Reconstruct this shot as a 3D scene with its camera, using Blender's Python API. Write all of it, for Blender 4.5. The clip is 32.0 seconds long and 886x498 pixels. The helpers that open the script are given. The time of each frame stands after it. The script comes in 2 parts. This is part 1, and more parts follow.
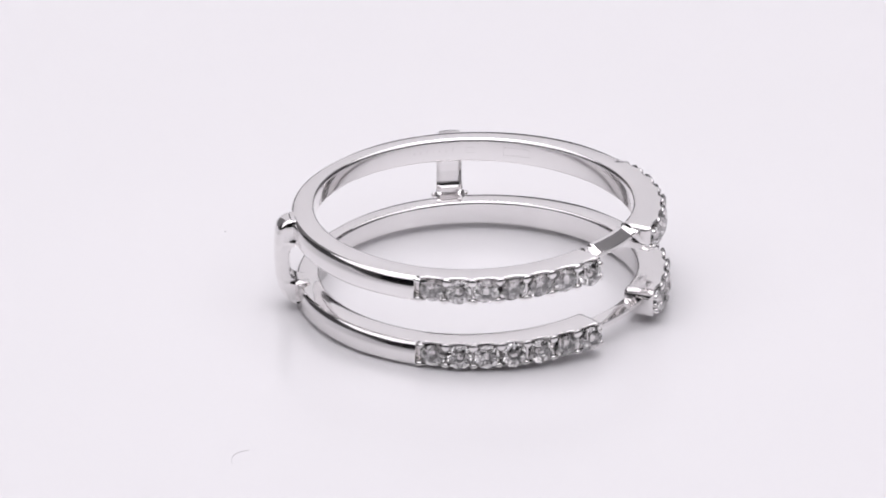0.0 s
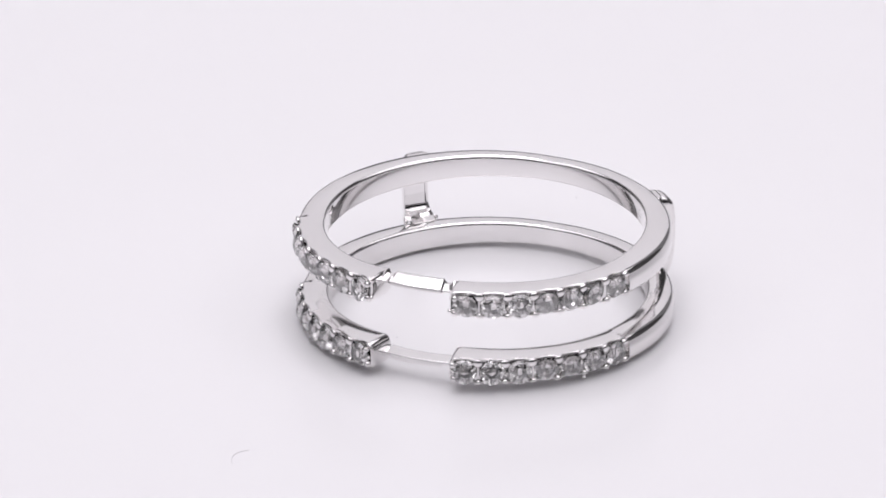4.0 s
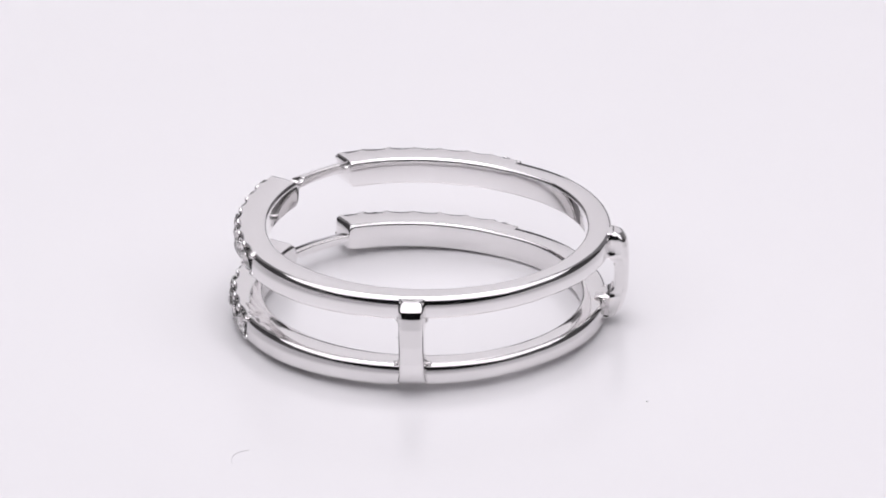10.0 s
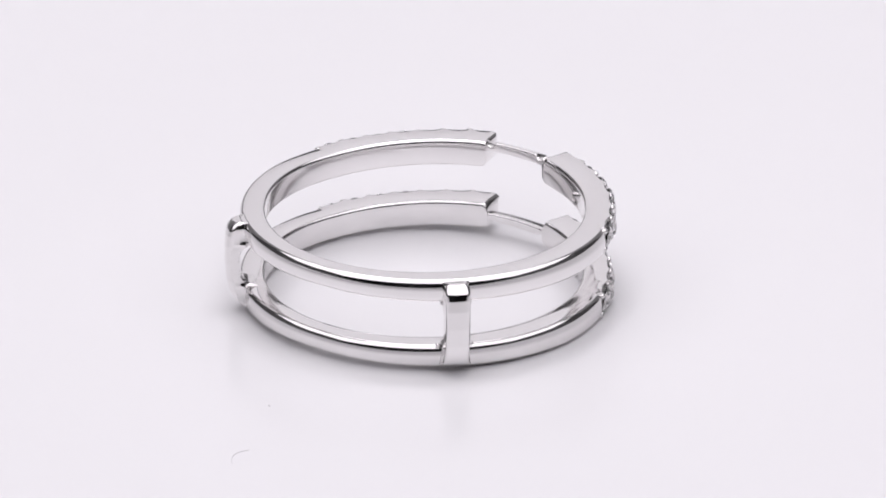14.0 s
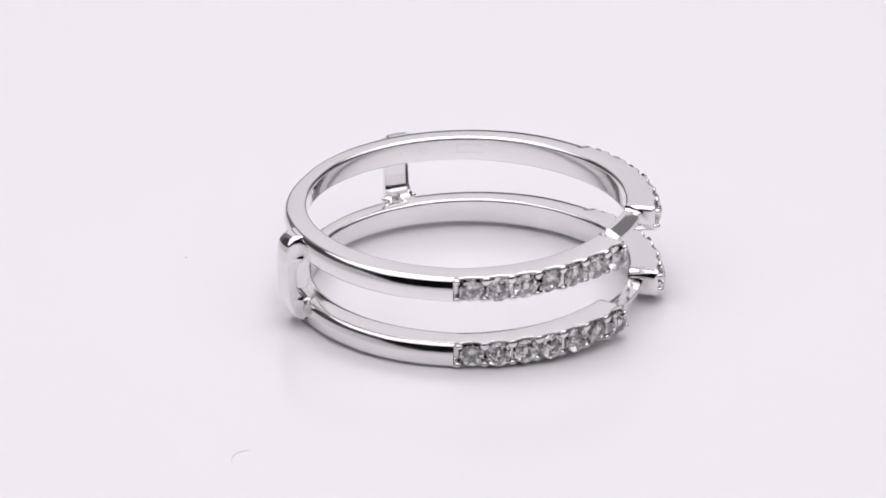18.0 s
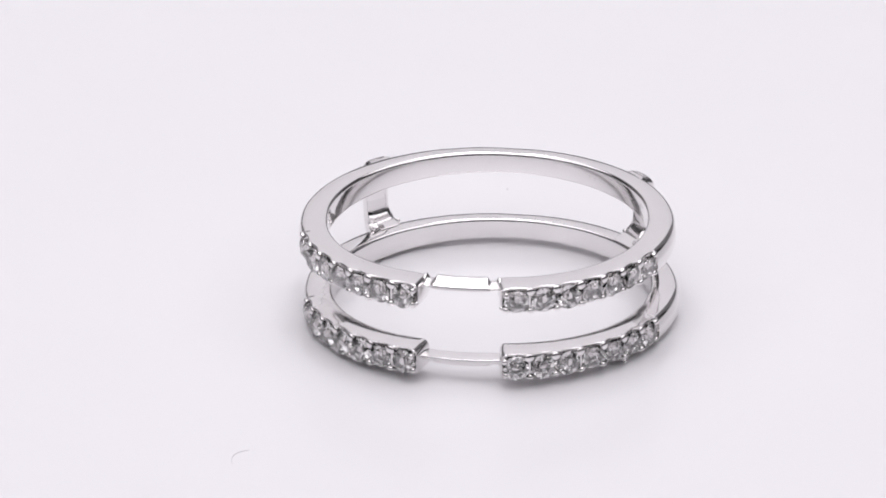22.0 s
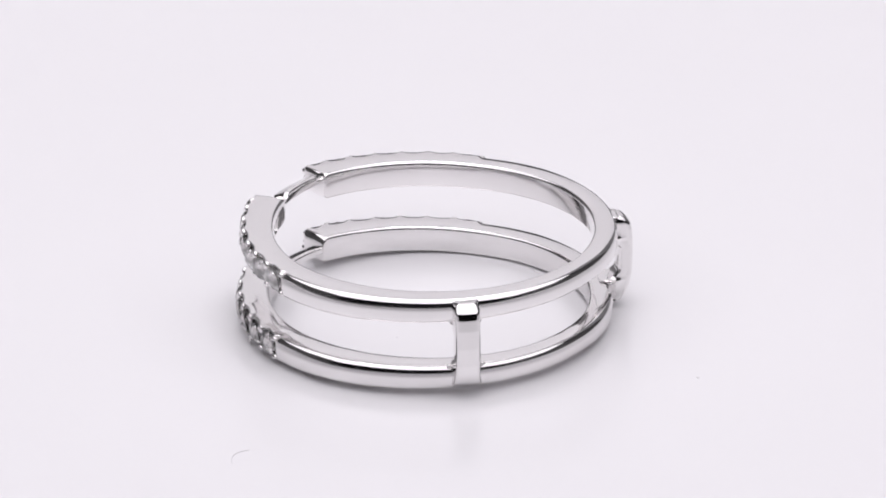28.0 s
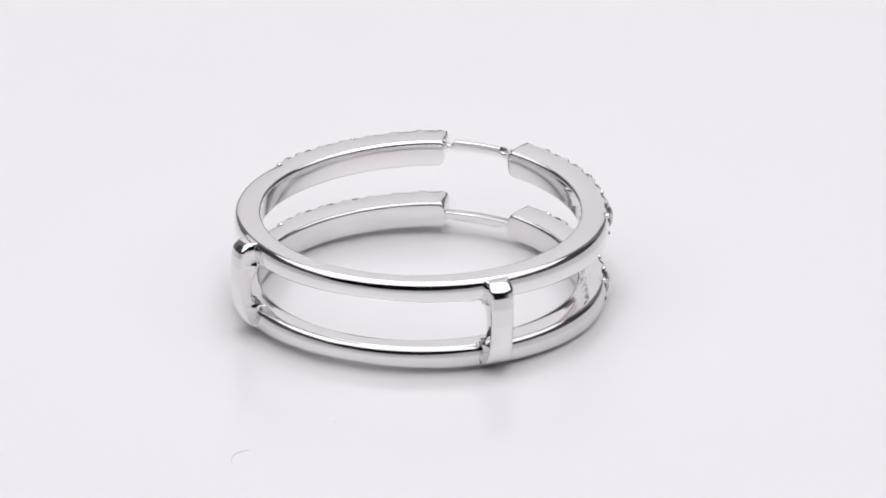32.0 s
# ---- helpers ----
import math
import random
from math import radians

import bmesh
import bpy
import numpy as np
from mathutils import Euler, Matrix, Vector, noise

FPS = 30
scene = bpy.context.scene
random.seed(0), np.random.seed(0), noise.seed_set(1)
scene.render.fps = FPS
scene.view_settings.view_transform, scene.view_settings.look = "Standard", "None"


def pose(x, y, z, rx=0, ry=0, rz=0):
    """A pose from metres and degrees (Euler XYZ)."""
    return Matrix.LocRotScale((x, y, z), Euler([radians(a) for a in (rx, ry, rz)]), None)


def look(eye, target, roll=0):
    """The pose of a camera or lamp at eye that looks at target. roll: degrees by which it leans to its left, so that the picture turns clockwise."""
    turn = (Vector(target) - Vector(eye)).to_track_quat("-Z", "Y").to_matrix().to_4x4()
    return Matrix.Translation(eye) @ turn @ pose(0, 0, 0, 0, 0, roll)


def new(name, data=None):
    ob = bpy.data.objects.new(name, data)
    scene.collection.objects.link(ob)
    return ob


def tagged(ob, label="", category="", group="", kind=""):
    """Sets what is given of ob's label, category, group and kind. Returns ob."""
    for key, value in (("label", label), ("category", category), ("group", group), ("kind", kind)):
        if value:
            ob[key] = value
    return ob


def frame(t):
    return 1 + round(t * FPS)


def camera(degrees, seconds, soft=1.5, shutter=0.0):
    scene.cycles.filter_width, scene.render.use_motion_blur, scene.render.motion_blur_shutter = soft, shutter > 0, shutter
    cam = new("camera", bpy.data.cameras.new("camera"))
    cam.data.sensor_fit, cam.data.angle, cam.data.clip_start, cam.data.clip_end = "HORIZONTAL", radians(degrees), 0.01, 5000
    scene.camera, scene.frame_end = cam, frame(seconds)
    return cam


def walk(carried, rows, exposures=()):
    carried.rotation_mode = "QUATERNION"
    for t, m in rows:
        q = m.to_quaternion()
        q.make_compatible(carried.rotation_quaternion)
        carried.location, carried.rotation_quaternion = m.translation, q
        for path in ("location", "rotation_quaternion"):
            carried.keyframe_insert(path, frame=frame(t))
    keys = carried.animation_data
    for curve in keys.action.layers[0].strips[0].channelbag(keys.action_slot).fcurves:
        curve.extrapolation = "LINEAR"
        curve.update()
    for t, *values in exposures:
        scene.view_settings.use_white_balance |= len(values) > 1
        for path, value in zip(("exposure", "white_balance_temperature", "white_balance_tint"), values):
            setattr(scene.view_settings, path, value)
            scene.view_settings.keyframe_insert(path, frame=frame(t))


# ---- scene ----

# ---------------------------------------------------------------- camera
MM = 0.001
PERIOD = 18.75                       # one turn of the turntable, seconds
END = 32.0
PITCH, YAW, ROLL = 23.915, -0.0750, -0.2407
EYE = Vector((0.0, -0.41382, 0.18682))
AHEAD = Vector((math.sin(radians(YAW)) * math.cos(radians(PITCH)),
                math.cos(radians(YAW)) * math.cos(radians(PITCH)),
                -math.sin(radians(PITCH))))
cam = camera(5.958, END, soft=1.85)
walk(cam, [(0.0, look(EYE, EYE + AHEAD * 0.23, ROLL)), (END, look(EYE, EYE + AHEAD * 0.23, ROLL))],
     exposures=[(0.0, 0.0), (END, 0.0)])

# ---------------------------------------------------------------- world and lamps
world = bpy.data.worlds.new("world")
scene.world = world
world.use_nodes = True
world.node_tree.nodes["Background"].inputs[0].default_value = (0.05, 0.05, 0.052, 1)
world.node_tree.nodes["Background"].inputs[1].default_value = 1.0


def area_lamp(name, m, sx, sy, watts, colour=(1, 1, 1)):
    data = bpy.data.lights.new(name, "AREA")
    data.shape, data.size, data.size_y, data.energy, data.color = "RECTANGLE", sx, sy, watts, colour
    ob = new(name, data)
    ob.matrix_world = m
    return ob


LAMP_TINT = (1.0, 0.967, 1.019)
# main light out of view, placed to suit the soft shadows and highlights
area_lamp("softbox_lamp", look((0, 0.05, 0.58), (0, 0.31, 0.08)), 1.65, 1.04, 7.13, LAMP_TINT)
# unseen extra lamp, added to brighten the floor inside the ring
area_lamp("overhead_fill", look((0, 0.04, 0.54), (0, 0.02, 0.0)), 0.40, 0.32, 1.085, LAMP_TINT)


# ---------------------------------------------------------------- materials
def material(name, colour, rough=0.5, metal=0.0, bump=0.0, scale=400.0, vary=0.06, rough_vary=0.0, **more):
    mat = bpy.data.materials.new(name)
    mat.use_nodes = True
    nt = mat.node_tree
    bsdf = nt.nodes["Principled BSDF"]
    bsdf.inputs["Roughness"].default_value = rough
    bsdf.inputs["Metallic"].default_value = metal
    for key, value in more.items():
        bsdf.inputs[key.replace("_", " ")].default_value = value
    coord = nt.nodes.new("ShaderNodeTexCoord")
    fine = nt.nodes.new("ShaderNodeTexNoise")
    fine.inputs["Scale"].default_value = scale
    fine.inputs["Detail"].default_value = 4
    coarse = nt.nodes.new("ShaderNodeTexNoise")
    coarse.inputs["Scale"].default_value = scale / 9
    nt.links.new(coord.outputs["Object"], fine.inputs["Vector"])
    nt.links.new(coord.outputs["Object"], coarse.inputs["Vector"])
    both = nt.nodes.new("ShaderNodeMath")
    both.operation = "ADD"
    nt.links.new(fine.outputs["Fac"], both.inputs[0])
    nt.links.new(coarse.outputs["Fac"], both.inputs[1])
    ramp = nt.nodes.new("ShaderNodeMapRange")
    ramp.inputs["From Min"].default_value, ramp.inputs["From Max"].default_value = 0.6, 1.4
    ramp.inputs["To Min"].default_value, ramp.inputs["To Max"].default_value = 1 - vary, 1 + vary
    nt.links.new(both.outputs[0], ramp.inputs["Value"])
    tint = nt.nodes.new("ShaderNodeVectorMath")
    tint.operation = "SCALE"
    tint.inputs[0].default_value = colour
    nt.links.new(ramp.outputs[0], tint.inputs["Scale"])
    nt.links.new(tint.outputs[0], bsdf.inputs["Base Color"])
    if rough_vary:
        rr = nt.nodes.new("ShaderNodeMapRange")
        rr.inputs["From Min"].default_value, rr.inputs["From Max"].default_value = 0.3, 0.7
        rr.inputs["To Min"].default_value, rr.inputs["To Max"].default_value = rough - rough_vary, rough + rough_vary
        nt.links.new(coarse.outputs["Fac"], rr.inputs["Value"])
        nt.links.new(rr.outputs[0], bsdf.inputs["Roughness"])
    if bump:
        b = nt.nodes.new("ShaderNodeBump")
        b.inputs["Strength"].default_value = bump
        b.inputs["Distance"].default_value = 0.00002
        nt.links.new(fine.outputs["Fac"], b.inputs["Height"])
        nt.links.new(b.outputs[0], bsdf.inputs["Normal"])
    return mat


GOLD = material("polished_white_gold", (0.86, 0.845, 0.842), 0.075, 1.0, 0.05, 900, 0.015, 0.02)
SATIN = material("engraved_gold", (0.80, 0.785, 0.78), 0.24, 1.0, 0.1, 2500, 0.1)
ACRYLIC = material("white_acrylic", (0.75, 0.74, 0.755), 0.22, 0.0, 0.0, 60, 0.006, 0.03)
WHITE_CARD = material("white_card", (0.85, 0.84, 0.85), 0.8, 0.0, 0.3, 900, 0.03)
ROOM_PAINT = material("grey_wall_paint", (0.08, 0.078, 0.08), 0.7, 0.0, 0.1, 60, 0.04)
GREY_CARD = material("grey_card", (0.22, 0.216, 0.22), 0.8, 0.0, 0.3, 900, 0.03)
DARK_CARD = material("dark_card", (0.06, 0.059, 0.06), 0.8, 0.0, 0.3, 900, 0.03)
CAMERA_SIDE_DARK = material("camera_side_dark", (0.05, 0.049, 0.05), 0.7, 0.0, 0.1, 60, 0.04)
TABLE = material("table_board", (0.75, 0.74, 0.75), 0.5, 0.0, 0.1, 120, 0.03)
PALE = material("pale_mark", (0.56, 0.55, 0.57), 0.9, 0.0, 0.0, 4000, 0.1)
FLUFF = material("grey_fluff", (0.60, 0.59, 0.60), 0.9, 0.0, 0.0, 4000, 0.2)


def diamond_material():
    mat = bpy.data.materials.new("diamond")
    mat.use_nodes = True
    b = mat.node_tree.nodes["Principled BSDF"]
    b.inputs["Base Color"].default_value = (1.0, 0.985, 0.985, 1)
    b.inputs["Roughness"].default_value = 0.01
    b.inputs["IOR"].default_value = 2.42
    b.inputs["Transmission Weight"].default_value = 1.0
    return mat


DIAMOND = diamond_material()


# ---------------------------------------------------------------- mesh helpers
def mesh_from(name, bm, mat, smooth=True, sharp=40):
    bmesh.ops.recalc_face_normals(bm, faces=bm.faces)
    me = bpy.data.meshes.new(name)
    bm.to_mesh(me)
    bm.free()
    me.materials.append(mat)
    if smooth:
        me.shade_smooth()
        if sharp < 180:
            me.set_sharp_from_angle(angle=radians(sharp))
    return me


def part(name, bm, mat, parent, label="", smooth=True, sharp=40):
    ob = new(name, mesh_from(name, bm, mat, smooth, sharp) if isinstance(bm, bmesh.types.BMesh) else bm)
    ob.parent = parent
    if label:
        tagged(ob, label)
    return ob


def slab(bm, x0, x1, y0, y1, z0, z1):
    m = Matrix.LocRotScale(((x0 + x1) / 2, (y0 + y1) / 2, (z0 + z1) / 2), None, (x1 - x0, y1 - y0, z1 - z0))
    bmesh.ops.create_cube(bm, size=1, matrix=m)


def loft(bm, loops, cap=True, closed=False):
    """Skins rings of points (each a list of Vectors, all of one length)."""
    rings = [[bm.verts.new(p) for p in ring] for ring in loops]
    n = len(rings[0])
    pairs = list(zip(rings, rings[1:])) + ([(rings[-1], rings[0])] if closed else [])
    for a, b in pairs:
        for i in range(n):
            bm.faces.new((a[i], a[(i + 1) % n], b[(i + 1) % n], b[i]))
    if cap and not closed:
        bm.faces.new(rings[0])
        bm.faces.new(rings[-1])
    return rings


def polar(r, deg, z):
    a = radians(deg)
    return Vector((r * math.cos(a), r * math.sin(a), z)) * MM


def rounded(corners, steps=5):
    """Outline of a polygon with rounded corners: corners are (u, v, radius)."""
    out = []
    n = len(corners)
    for i, (u, v, rad) in enumerate(corners):
        p = Vector((u, v))
        a = (Vector(corners[i - 1][:2]) - p).normalized()
        b = (Vector(corners[(i + 1) % n][:2]) - p).normalized()
        if rad <= 0:
            out.append(p)
            continue
        half = a.angle(b) / 2
        d = rad / math.tan(half)
        c = p + (a + b).normalized() * (rad / math.sin(half))
        s, e = p + a * d - c, p + b * d - c
        ang = math.atan2(s.x * e.y - s.y * e.x, s.dot(e))
        for k in range(steps + 1):
            t = ang * k / steps
            out.append(c + Vector((s.x * math.cos(t) - s.y * math.sin(t), s.x * math.sin(t) + s.y * math.cos(t))))
    return out


# ---------------------------------------------------------------- table, unseen reflection panels, room, turntable
TABLE_TOP = -0.012
bm = bmesh.new()
slab(bm, -0.7, 0.7, -0.55, 0.60, TABLE_TOP - 0.03, TABLE_TOP)
ground = new("ground", mesh_from("ground", bm, TABLE, False))
tagged(ground, "plain white board under the turntable", "table", kind="structure")


def panel(name, mat, x0, x1, y0, y1, z0, z1, label):
    b = bmesh.new()
    slab(b, x0, x1, y0, y1, z0, z1)
    return tagged(new(name, mesh_from(name, b, mat, False)), label, "wall", kind="structure")


# never in view: gives the metal's top faces something bright to mirror
panel("backdrop", WHITE_CARD, -0.25, 0.25, 0.47, 0.482, 0.06, 1.00, "unseen white board behind the table, added for the metal to reflect")
# added dark strip at the horizon, mirrored as thin outlines in the metal
panel("dark_strip_north", DARK_CARD, -0.25, 0.25, 0.47, 0.482, TABLE_TOP, 0.058, "unseen dark strip below the white board, added for dark edge reflections")
# two added cards out of view, so sloped metal mirrors grey, not black
for name, x in (("grey_card_west", -0.60), ("grey_card_east", 0.252)):
    panel(name, GREY_CARD, x, x + 0.348, 0.47, 0.482, TABLE_TOP, 0.80, "unseen grey card beside the white board, added to grey the reflections")
# unseen flags, added so the bands' sides and edges mirror something dark
for name, x in (("dark_flag_west", -0.612), ("dark_flag_east", 0.60)):
    panel(name, DARK_CARD, x, x + 0.012, -0.40, 0.482, TABLE_TOP, 0.40, "unseen dark card beside the table, added to darken edge reflections")
ROOM, FLOOR_Z, CEIL_Z = 1.6, -0.80, 1.6
panel("floor", ROOM_PAINT, -ROOM, ROOM, -ROOM, ROOM, FLOOR_Z - 0.02, FLOOR_Z, "plain grey floor of a dim studio")
panel("ceiling", ROOM_PAINT, -ROOM, ROOM, -ROOM, ROOM, CEIL_Z, CEIL_Z + 0.02, "plain grey ceiling of a dim studio")
panel("wall_west", ROOM_PAINT, -ROOM - 0.02, -ROOM, -ROOM, ROOM, FLOOR_Z, CEIL_Z, "plain grey wall of a dim studio")
panel("wall_east", ROOM_PAINT, ROOM, ROOM + 0.02, -ROOM, ROOM, FLOOR_Z, CEIL_Z, "plain grey wall of a dim studio")
panel("wall_north", ROOM_PAINT, -ROOM, ROOM, ROOM, ROOM + 0.02, FLOOR_Z, CEIL_Z, "plain grey wall of a dim studio")
# darker than the other walls, to put the dark shoulder line in the bands
panel("wall_south", CAMERA_SIDE_DARK, -ROOM, ROOM, -ROOM - 0.02, -ROOM, FLOOR_Z, CEIL_Z, "unseen wall behind the camera, darkened for dark lines in the metal")

DISC_R = 110.0
bm = bmesh.new()
prof = rounded([(0.02, -10, 0), (DISC_R, -10, 0.8), (DISC_R, 0, 0.8), (0.02, 0, 0)], 4)
loft(bm, [[polar(p.x, 360 * k / 128, p.y) for p in prof] for k in range(128)], closed=True)
turntable = new("turntable", mesh_from("turntable", bm, ACRYLIC, True, 30))
tagged(turntable, "round glossy white acrylic turntable that turns slowly", "turntable")
bm = bmesh.new()
loft(bm, [[polar(r, 360 * k / 64, z) for r, z in ((2, -12), (60, -12), (60, -10.002), (2, -10.002))] for k in range(64)], closed=True)
part("turntable_base", bm, ACRYLIC, turntable)

# ---------------------------------------------------------------- the ring (millimetres; 0 degrees is the middle of the gap)
R_IN = 8.50
GAP = 12.4                           # half width of the gap, degrees
STONE_END = 72.0                     # where the stones stop, degrees
POSTS = {1: 133.9, -1: 134.9}        # the two posts, degrees either side
STONES = 7
LEAD, SLOT = 0.6, 1.5                # bare metal before the first stone, sunk slot after the last, degrees
STEP = (STONE_END - GAP - LEAD - SLOT) / STONES
MID_LOW, MID_UP = 0.877, 4.638       # middle heights of the two bands
# where the bands sit on the turntable: they are a little out of true with one another
RING_POSE = pose(1.061 * MM, 1.545 * MM, 0, 0.680, 0.416, 0) @ pose(0, 0, 0, 0, 0, -36.50)
LOWER_POSE = pose(1.333 * MM, 1.596 * MM, 0, 0.739, -0.065, 0) @ pose(0, 0, 0, 0, 0, -37.65)
UPPER = pose(0, 0, 0)
LOWER = RING_POSE.inverted() @ LOWER_POSE


def taper(deg):
    """Radial width and height of a band: full at the stones, slim at the back."""
    d = abs((deg + 180) % 360 - 180)
    t = max(0.0, min(1.0, (d - 92) / 88))
    s = max(0.0, (STONE_END - d) / 60) ** 0.75
    return 1.53 - 0.45 * t + 0.10 * s + 0.20 * s ** 3, 1.49 - 0.27 * t + 0.02 * s


def lift(deg):
    """The stone rows rise a little towards the gap."""
    return 0.36 * min(1.0, max(0.0, (STONE_END - abs(deg)) / 58)) ** 1.3


ring = new("ring_guard")
tagged(ring, "polished white gold double-band ring guard set with small diamonds", "ring")


def band(mid, m):
    """The plain shank, from one row of stones round the back to the other."""
    b = bmesh.new()
    n = 144
    loops = []
    for k in range(n + 1):
        deg = STONE_END + (360 - 2 * STONE_END) * k / n
        w, h = taper(deg)
        out = R_IN + w
        hi = mid + h / 2
        lean = 0.085 + 0.05 * math.exp(-((abs((deg + 180) % 360 - 180) - 80) / 26) ** 2)
        prof = rounded([(R_IN, mid - h / 2, 0.20), (out - 0.02, mid - h / 2, 0.36), (out, mid + 0.06, 0.9), (out - lean, hi - 0.12, 0.36),
                        (R_IN + 0.42 * w, hi + 0.02, 2.0), (R_IN, hi - 0.03, 0.20)], 7)
        loops.append([m @ polar(p.x, deg, p.y) for p in prof])
    loft(b, loops)
    return b


def brilliant(d):
    """A round brilliant of d millimetres, its table facing along x."""
    b = bmesh.new()
    r = d / 2
    pts = []
    for k in range(8):
        a = math.tau * k / 8
        pts.append((0.30 * r, 0.52 * r, a))
        pts.append((0.20 * r, 0.80 * r, a + math.tau / 16))
        pts.append((-0.52 * r, 0.42 * r, a + math.tau / 16))
    for k in range(16):
        a = math.tau * k / 16
        pts.append((0.02 * r, r, a))
        pts.append((-0.02 * r, r, a))
    for x, rad, a in pts:
        b.verts.new(Vector((x, rad * math.cos(a), rad * math.sin(a))) * MM)
    b.verts.new(Vector((-0.85 * r, 0, 0)) * MM)
    bmesh.ops.convex_hull(b, input=b.verts)
    return b


STONE_MESH = mesh_from("stone", brilliant(1.32), DIAMOND, False)


def bead(rx, ry, rz, long=1.0):
    b = bmesh.new()
    bmesh.ops.create_uvsphere(b, u_segments=12, v_segments=8, radius=MM)
    for v in b.verts:
        v.co = Vector((v.co.x * rx * (long if v.co.x < 0 else 1), v.co.y * ry, v.co.z * rz))
    return b


PRONG_MESH = mesh_from("prong", bead(0.12, 0.28, 0.24, 2.8), GOLD, True, 180)
END_PRONG_MESH = mesh_from("prong", bead(0.14, 0.24, 0.15, 2.2), GOLD, True, 180)
CLAW_MESH = mesh_from("prong", bead(0.12, 0.16, 0.16, 5.0), GOLD, True, 180)
LIP_MESH = mesh_from("prong", bead(0.20, 0.20, 0.14, 2.0), GOLD, True, 180)
BEAD_MESH = mesh_from("solder_bead", bead(0.13, 0.13, 0.12), GOLD, True, 180)


def setting(side, mid, m):
    """One row of seven stones: a scalloped rail, its stones and its prongs."""
    b = bmesh.new()
    loops = []
    n = STONES * 16
    for k in range(n + 1):
        deg = GAP + (STONE_END - GAP) * k / n
        w, h = taper(deg)
        u = (deg - GAP - LEAD) / STEP
        inside = 0.0 < u < STONES
        scoop = abs(math.sin(math.pi * u)) ** 0.6 if inside else 0.0
        tail = max(0.0, 1 - (deg - GAP) / 2.4)
        round_off = 1 - math.sqrt(1 - min(1.0, tail) ** 2)
        out = R_IN + w - 0.34 * round_off
        join = min(1.0, max(0.0, 1 - (STONE_END - deg) / 3.0))
        rim = out - 0.02 - 0.02 * scoop - 0.11 * join
        seat = rim - 0.44 * scoop - (0.32 if u > STONES and k < n else 0.0)
        end = 0.46 * round_off
        c = mid + lift(deg)
        lo, hi = c - h / 2 + (end if mid > 3 else 0.4 * end), c + h / 2 - (0.45 * end if mid > 3 else end)
        prof = rounded([(R_IN, lo, 0.18), (rim - 0.06 * scoop, lo + 0.03 + 0.05 * scoop, 0.08), (seat, lo + 0.26, 0.02), (seat, hi - 0.28, 0.02), (rim, hi - 0.12 * join - 0.01 * scoop, 0.08),
                        (R_IN + 0.42 * w, hi + 0.02, 2.0), (R_IN, hi - 0.03, 0.20)], 5)
        loops.append([m @ polar(p.x, side * deg, p.y) for p in prof])
    loft(b, loops)
    rail = part("stone_setting", b, GOLD, ring, "scalloped rail with a row of seven round diamonds", sharp=35)
    for k in range(STONES):
        deg = GAP + LEAD + STEP * (k + 0.5)
        w, h = taper(deg)
        s = part("stone", STONE_MESH, DIAMOND, rail)
        s.matrix_local = m @ pose(0, 0, 0, 0, 0, side * deg) @ pose((R_IN + w - 0.07) * MM, 0, (mid + lift(deg)) * MM, 360 * random.random(),
                                                                random.uniform(-15, 15), random.uniform(-15, 15))
    for k in range(STONES + 1):
        deg = GAP + LEAD + STEP * k + (1.0 if k == 0 else 0.0)
        w, h = taper(deg)
        inset = 0.0 if k == 0 else 0.08
        shape = CLAW_MESH if k == 0 else PRONG_MESH if k < STONES else END_PRONG_MESH
        reach = h / 2 - (0.36 if k == 0 else 0.23)
        for zz in (reach, -reach):
            p = part("prong", END_PRONG_MESH if zz < 0 and k else shape, GOLD, rail)
            p.matrix_local = m @ pose(0, 0, 0, 0, 0, side * deg + random.uniform(-0.4, 0.4)) @ pose((R_IN + w - inset) * MM, 0, (mid + lift(deg) + zz + random.uniform(-0.02, 0.02)) * MM, random.uniform(-12, 12))
    # the claws that close the row at the gap: a pair of lips below, one small ball above
    w, h = taper(GAP)
    for z, turn, mesh in (((-0.36, 1.7, LIP_MESH), (-0.06, 1.7, LIP_MESH)) if mid < 3 else ((-0.34, 0.3, BEAD_MESH),)):
        p = part("prong", mesh, GOLD, rail)
        p.matrix_local = m @ pose(0, 0, 0, 0, 0, side * (GAP + turn)) @ pose((R_IN + w - 0.14) * MM, 0, (mid + lift(GAP) + z) * MM)
    if side > 0 and mid < 3:
        # one bead stands out under the lower row
        deg = GAP + LEAD + STEP * 5
        w, h = taper(deg)
        p = part("prong", BEAD_MESH, GOLD, rail, "bead standing out below the rail")
        p.matrix_local = m @ pose(0, 0, 0, 0, 0, side * deg) @ pose((R_IN + w - 0.08) * MM, 0, (mid + lift(deg) - h / 2 - 0.03) * MM)
    return rail


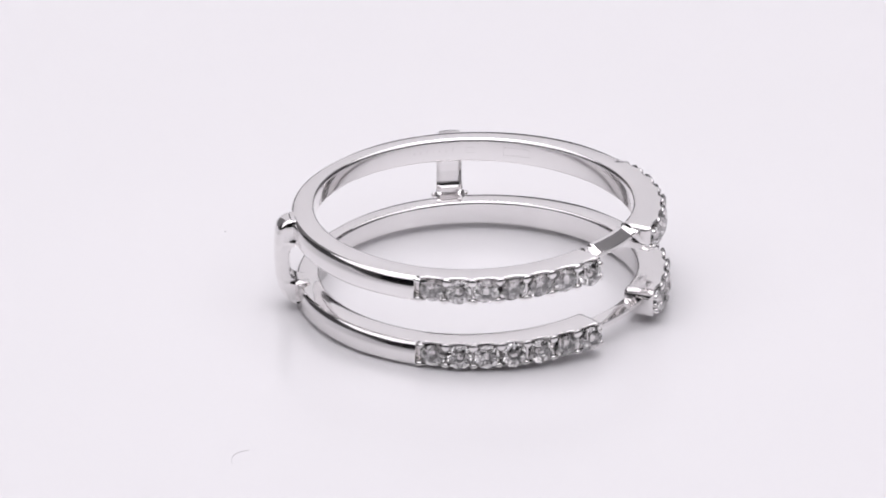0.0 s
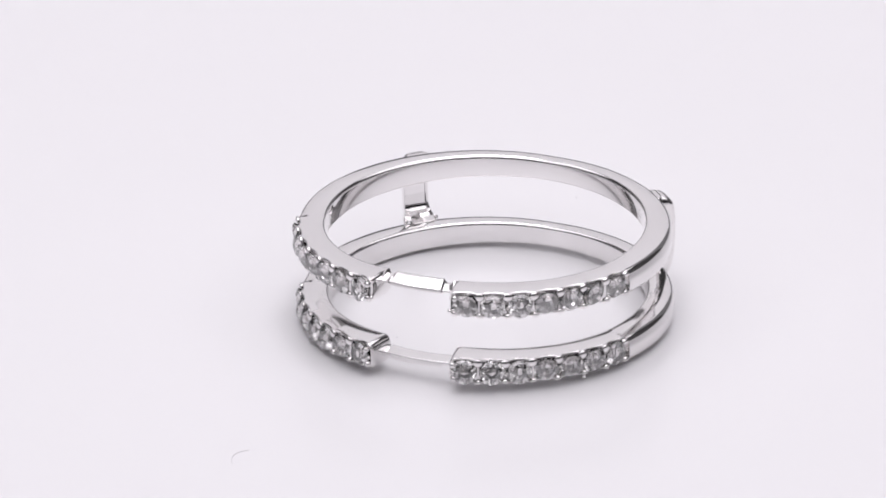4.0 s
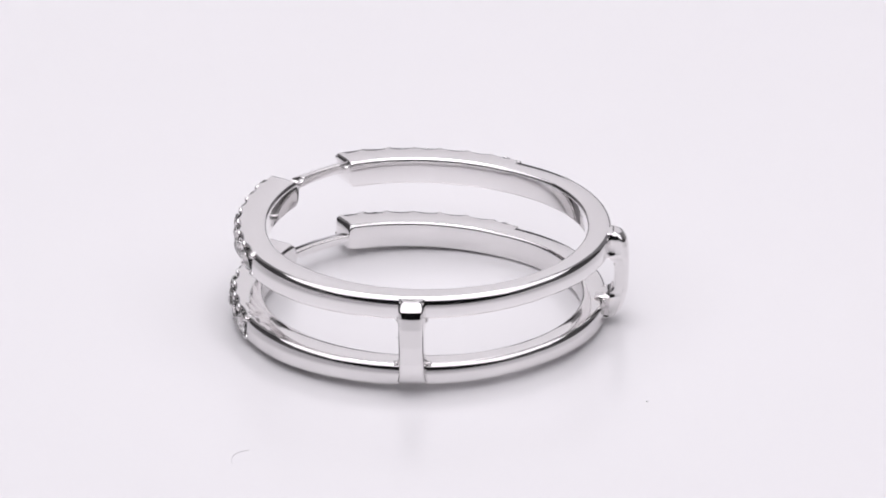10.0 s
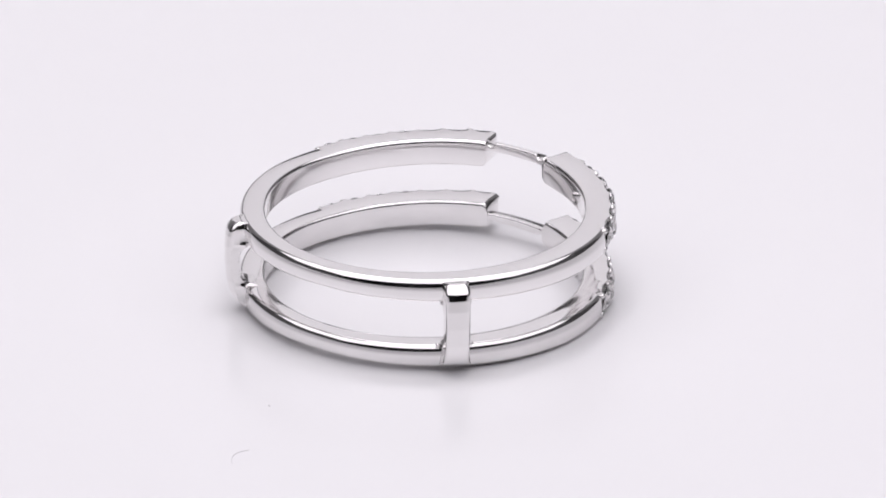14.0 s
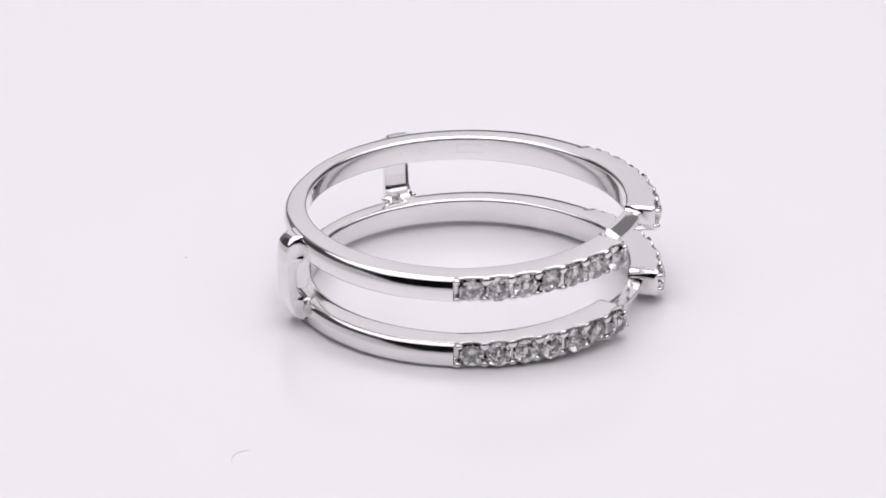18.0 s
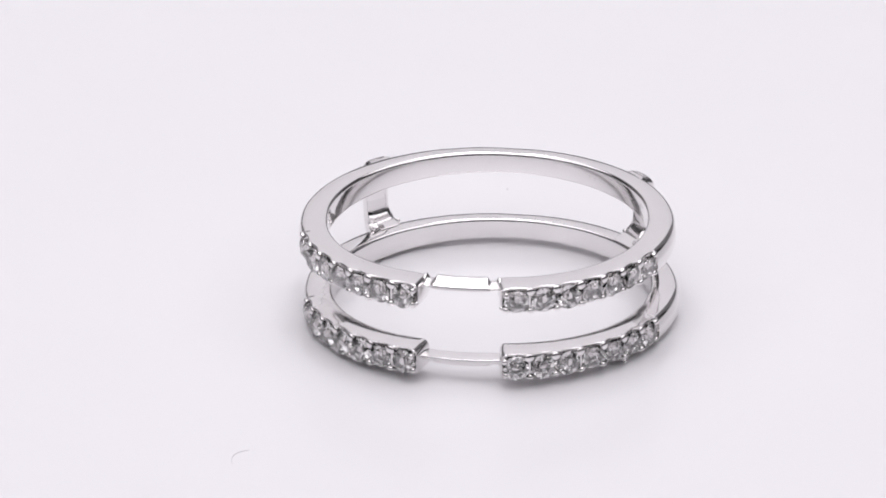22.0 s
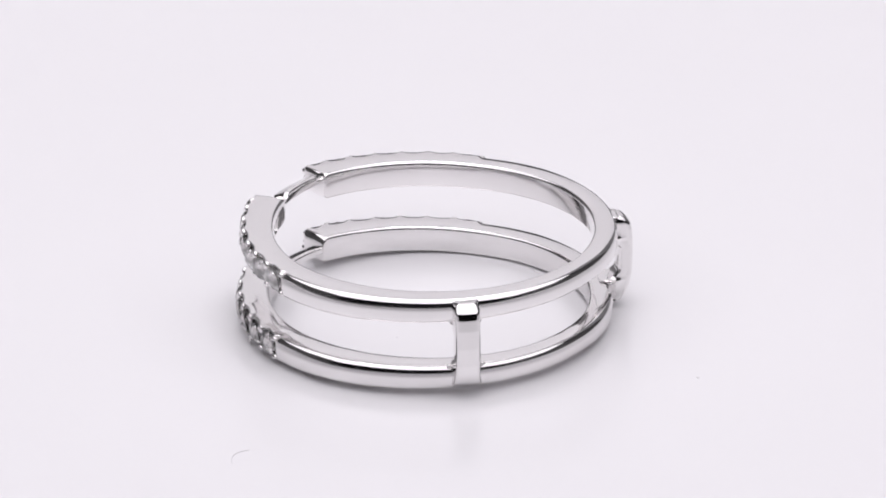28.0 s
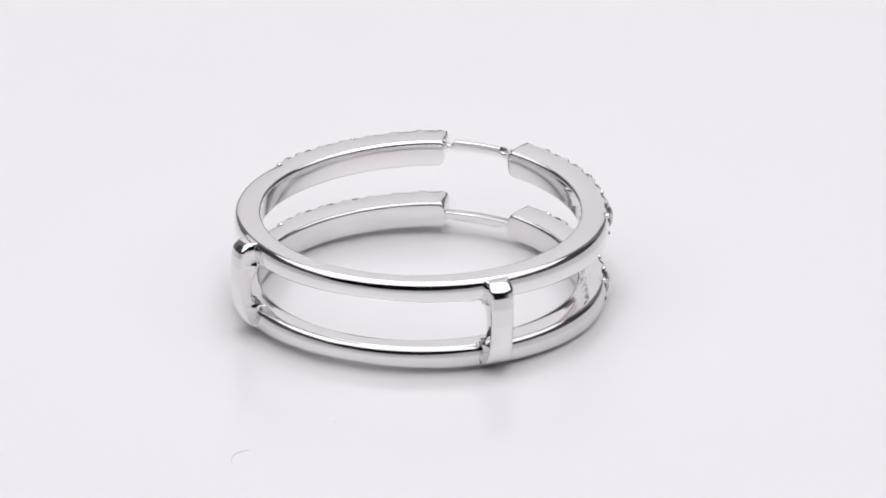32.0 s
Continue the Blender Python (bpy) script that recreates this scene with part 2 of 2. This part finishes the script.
def bridge(mid, up, m):
    """The thin bar across the gap: the upper one slopes outwards, with a notch at both ends; the lower one is hollowed below."""
    b = bmesh.new()
    loops = []
    top = mid + taper(0)[1] / 2 + lift(GAP) + (0.02 if up else -0.57)
    tall = 0.52 if up else 0.50
    n = 96
    for k in range(n + 1):
        deg = -GAP - 0.5 + (2 * GAP + 1.0) * k / n
        from_end = GAP + 0.5 - abs(deg)
        scoop = math.sqrt(max(0.0, 1 - (from_end - 2.2) ** 2 / 3.4))
        notch, under = (0.24 * scoop, 0.0) if up else (0.0, 0.12 * scoop)
        o = R_IN + (0.96 - 0.14 * scoop if up else 0.84)
        crown, foot = top - notch, top - tall + under
        edge = max(foot + 0.12, crown - 0.30) if up else crown - 0.13
        pr = [(R_IN + 0.03, foot, 0.05 if up else 0.16), (o, foot, 0.06 if up else 0.15), (o - 0.04, edge, 0.05), (R_IN + 0.30, crown - 0.01, 0.08), (R_IN + 0.03, crown, 0.08)]
        loops.append([m @ polar(p.x, deg, p.y) for p in rounded(pr, 6)])
    loft(b, loops)
    return b


def post(side):
    """An upright that ties both bands: it bulges outwards, and the upper band's top runs out into its domed head."""
    b = bmesh.new()
    loops = []
    POST = POSTS[side]
    w, h = taper(POST)
    low, top = MID_LOW - h / 2 + 0.20, MID_UP + h / 2 - 0.13
    inner_lo, inner_hi = MID_LOW + h / 2, MID_UP - h / 2
    DOME, TOE = 0.48, 0.30
    bulge = tuple(zip(*((0.0, 0.20), (0.4, 0.52), (0.8, 0.71), (1.4, 0.85), (2.4, 0.92), (3.4, 0.92), (4.0, 0.87), (4.3, 0.80), (4.5, 0.70), (5.3, 0.52))))
    heights = [(low + TOE * (1 - math.cos(a)), 1 - math.sin(a), 0.0) for a in (radians(8 + 8.2 * k) for k in range(10))]
    heights += [(low + TOE + (top - DOME - low - TOE) * k / 90, 0.0, 0.0) for k in range(91)]
    heights += [(top - DOME + DOME * math.sin(a), 0.0, 1 - math.cos(a)) for a in (radians(5.7 * k) for k in range(1, 16))]
    for z, round_foot, round_head in heights:
        out = R_IN + w + float(np.interp(z - low, *bulge)) - 0.24 * round_foot - 0.52 * round_head
        middle = min(1.0, max(0.0, (z - inner_lo) / (inner_hi - inner_lo)))
        arch = math.sqrt(1 - max(0.0, 1 - min(middle, 1 - middle) * (inner_hi - inner_lo) / 0.7) ** 2)
        inn = (R_IN + 0.40) * (1 - arch) + (out - 0.80) * arch
        # the sides spread in a hollow where they run into the bands
        flare = sum(0.24 * (1 - math.sqrt(1 - max(0.0, 1 - (g / 0.58 if g > 0 else -g / 0.60)) ** 2)) for g in (inner_hi - z, z - inner_lo))
        funnel = 0.16 * max(0.0, 1 - (top - z) / 0.30) ** 2
        waist = abs((z - low) / (top - low) - 0.5) * 2
        half = 0.65 + 0.05 * waist ** 2 + 0.10 * max(0.0, 1 - (z - low) / 1.0) ** 2 - 0.05 * round_foot - 0.32 * round_head
        root = min(max(inn + 0.1, R_IN + w - 0.12), out - 0.34)
        d = out - root
        near, far = root + 0.30 * d, root + 0.62 * d
        rad = min(0.27, 0.40 * d)
        half_side = [(out - 0.09, half, rad), (far, half - 0.01, 0.10), (near, half + 0.02 + 0.25 * flare + 0.4 * funnel, 0.10),
                     (root, half + 0.04 + 0.8 * flare + funnel, 0.04), (inn, 0.46 + 0.8 * flare, 0.06)]
        prof = rounded([(u, -v, r) for u, v, r in reversed(half_side)] + [(out + 0.02, 0.0, 2.0)] + half_side, 5)
        loops.append([pose(0, 0, 0, 0, 0, side * POST) @ (Vector((p.x, p.y, z)) * MM) for p in prof])
    loft(b, loops)
    body = part("post", b, GOLD, ring, "bulged upright that joins the two bands", sharp=70)
    for turn in (-1, 1):
        s = part("solder_bead", BEAD_MESH, GOLD, body)
        s.matrix_local = LOWER @ pose(0, 0, 0, 0, 0, side * POST + turn * 5.2 + (2.75 if side > 0 else 1.15)) @ pose((R_IN + w - 0.10) * MM, 0, (inner_lo - 0.02) * MM)
    return body


for mid, up, m in ((MID_UP, True, UPPER), (MID_LOW, False, LOWER)):
    part("band", band(mid, m), GOLD, ring, "polished plain tapering band", sharp=60)
    part("bridge_bar", bridge(mid, up, m), GOLD, ring, "thin notched bar across the gap", sharp=50)
    for side in (1, -1):
        setting(side, mid, m)
for side in (1, -1):
    post(side)


def engraved(deg, z, wide, tall):
    """A small sunk stroke on the inner face of the upper band."""
    b = bmesh.new()
    rows = []
    for k in range(7):
        a = deg + wide * (k / 6 - 0.5)
        rows.append([polar(r, a, MID_UP + zz) for r, zz in ((R_IN - 0.004, z - tall / 2), (R_IN + 0.02, z - tall / 2), (R_IN + 0.02, z + tall / 2), (R_IN - 0.004, z + tall / 2))])
    loft(b, rows)
    return b


for z in (0.22, -0.22):
    part("engraving", engraved(110.5, z, 9.6, 0.05), SATIN, ring, "worn oval maker's stamp")
for deg in (105.6, 115.4):
    part("engraving", engraved(deg, 0, 0.35, 0.36), SATIN, ring)
for z in (0.16, -0.16):
    part("engraving", engraved(127.6, z, 2.6, 0.05), SATIN, ring, "small worn round stamp")
for deg in (126.1, 129.1):
    part("engraving", engraved(deg, 0, 0.3, 0.26), SATIN, ring)
for k in range(7):
    part("engraving", engraved(134 + 2.4 * k, 0.02, 0.4, 0.18), SATIN, ring)


# ---------------------------------------------------------------- dust on the turntable, and still marks of the camera
def fluff(size, seed):
    b = bmesh.new()
    bmesh.ops.create_icosphere(b, subdivisions=2, radius=size * MM)
    for v in b.verts:
        k = 1 + 0.5 * noise.noise(v.co * 6000 + Vector((seed, 0, 0)))
        v.co = Vector((v.co.x * k * 1.25, v.co.y * k * 0.8, max(v.co.z * k * 0.6, -0.3 * size * MM) + 0.3 * size * MM))
    return b


speck = new("dust_speck", mesh_from("dust_speck", fluff(0.06, -12.8), FLUFF))
tagged(speck, "tiny grey dust speck on the white turntable", "dust", "dust on the turntable")


def fibre(points, thick):
    cu = bpy.data.curves.new("fibre", "CURVE")
    cu.dimensions, cu.bevel_depth, cu.bevel_resolution, cu.use_fill_caps = "3D", thick * MM, 2, True
    sp = cu.splines.new("BEZIER")
    sp.bezier_points.add(len(points) - 1)
    for q, (x, y) in zip(sp.bezier_points, points):
        q.co = (x * MM, y * MM, thick * MM)
        q.handle_left_type = q.handle_right_type = "AUTO"
    cu.materials.append(PALE)
    return cu


# curved camera mark, laid on the surface; it doesn't turn with the disc
tagged(new("fibre", fibre([(-11.37, -19.57), (-11.37, -18.79), (-11.12, -18.27), (-10.55, -17.98)], 0.016)), "fine pale curved line standing in for a still mark in the camera", "fibre")
# small round camera mark, modelled as a grain that stays still
camera_spot = new("dust_speck", mesh_from("dust_speck", fluff(0.035, 3.3), PALE))
tagged(camera_spot, "tiny pale spot standing in for a still mark in the camera", "dust", "dust on the turntable")
camera_spot.matrix_world = pose(-2.99 * MM, -4.05 * MM, 0)


# ---------------------------------------------------------------- turning
def motions():
    times = [0.5 * k for k in range(65)]
    turn = [(t, pose(0, 0, 0, 0, 0, -360.0 * t / PERIOD)) for t in times]
    walk(turntable, turn)
    walk(ring, [(t, m @ RING_POSE) for t, m in turn])
    walk(speck, [(t, m @ pose(-12.37 * MM, 9.85 * MM, 0)) for t, m in turn])


motions()
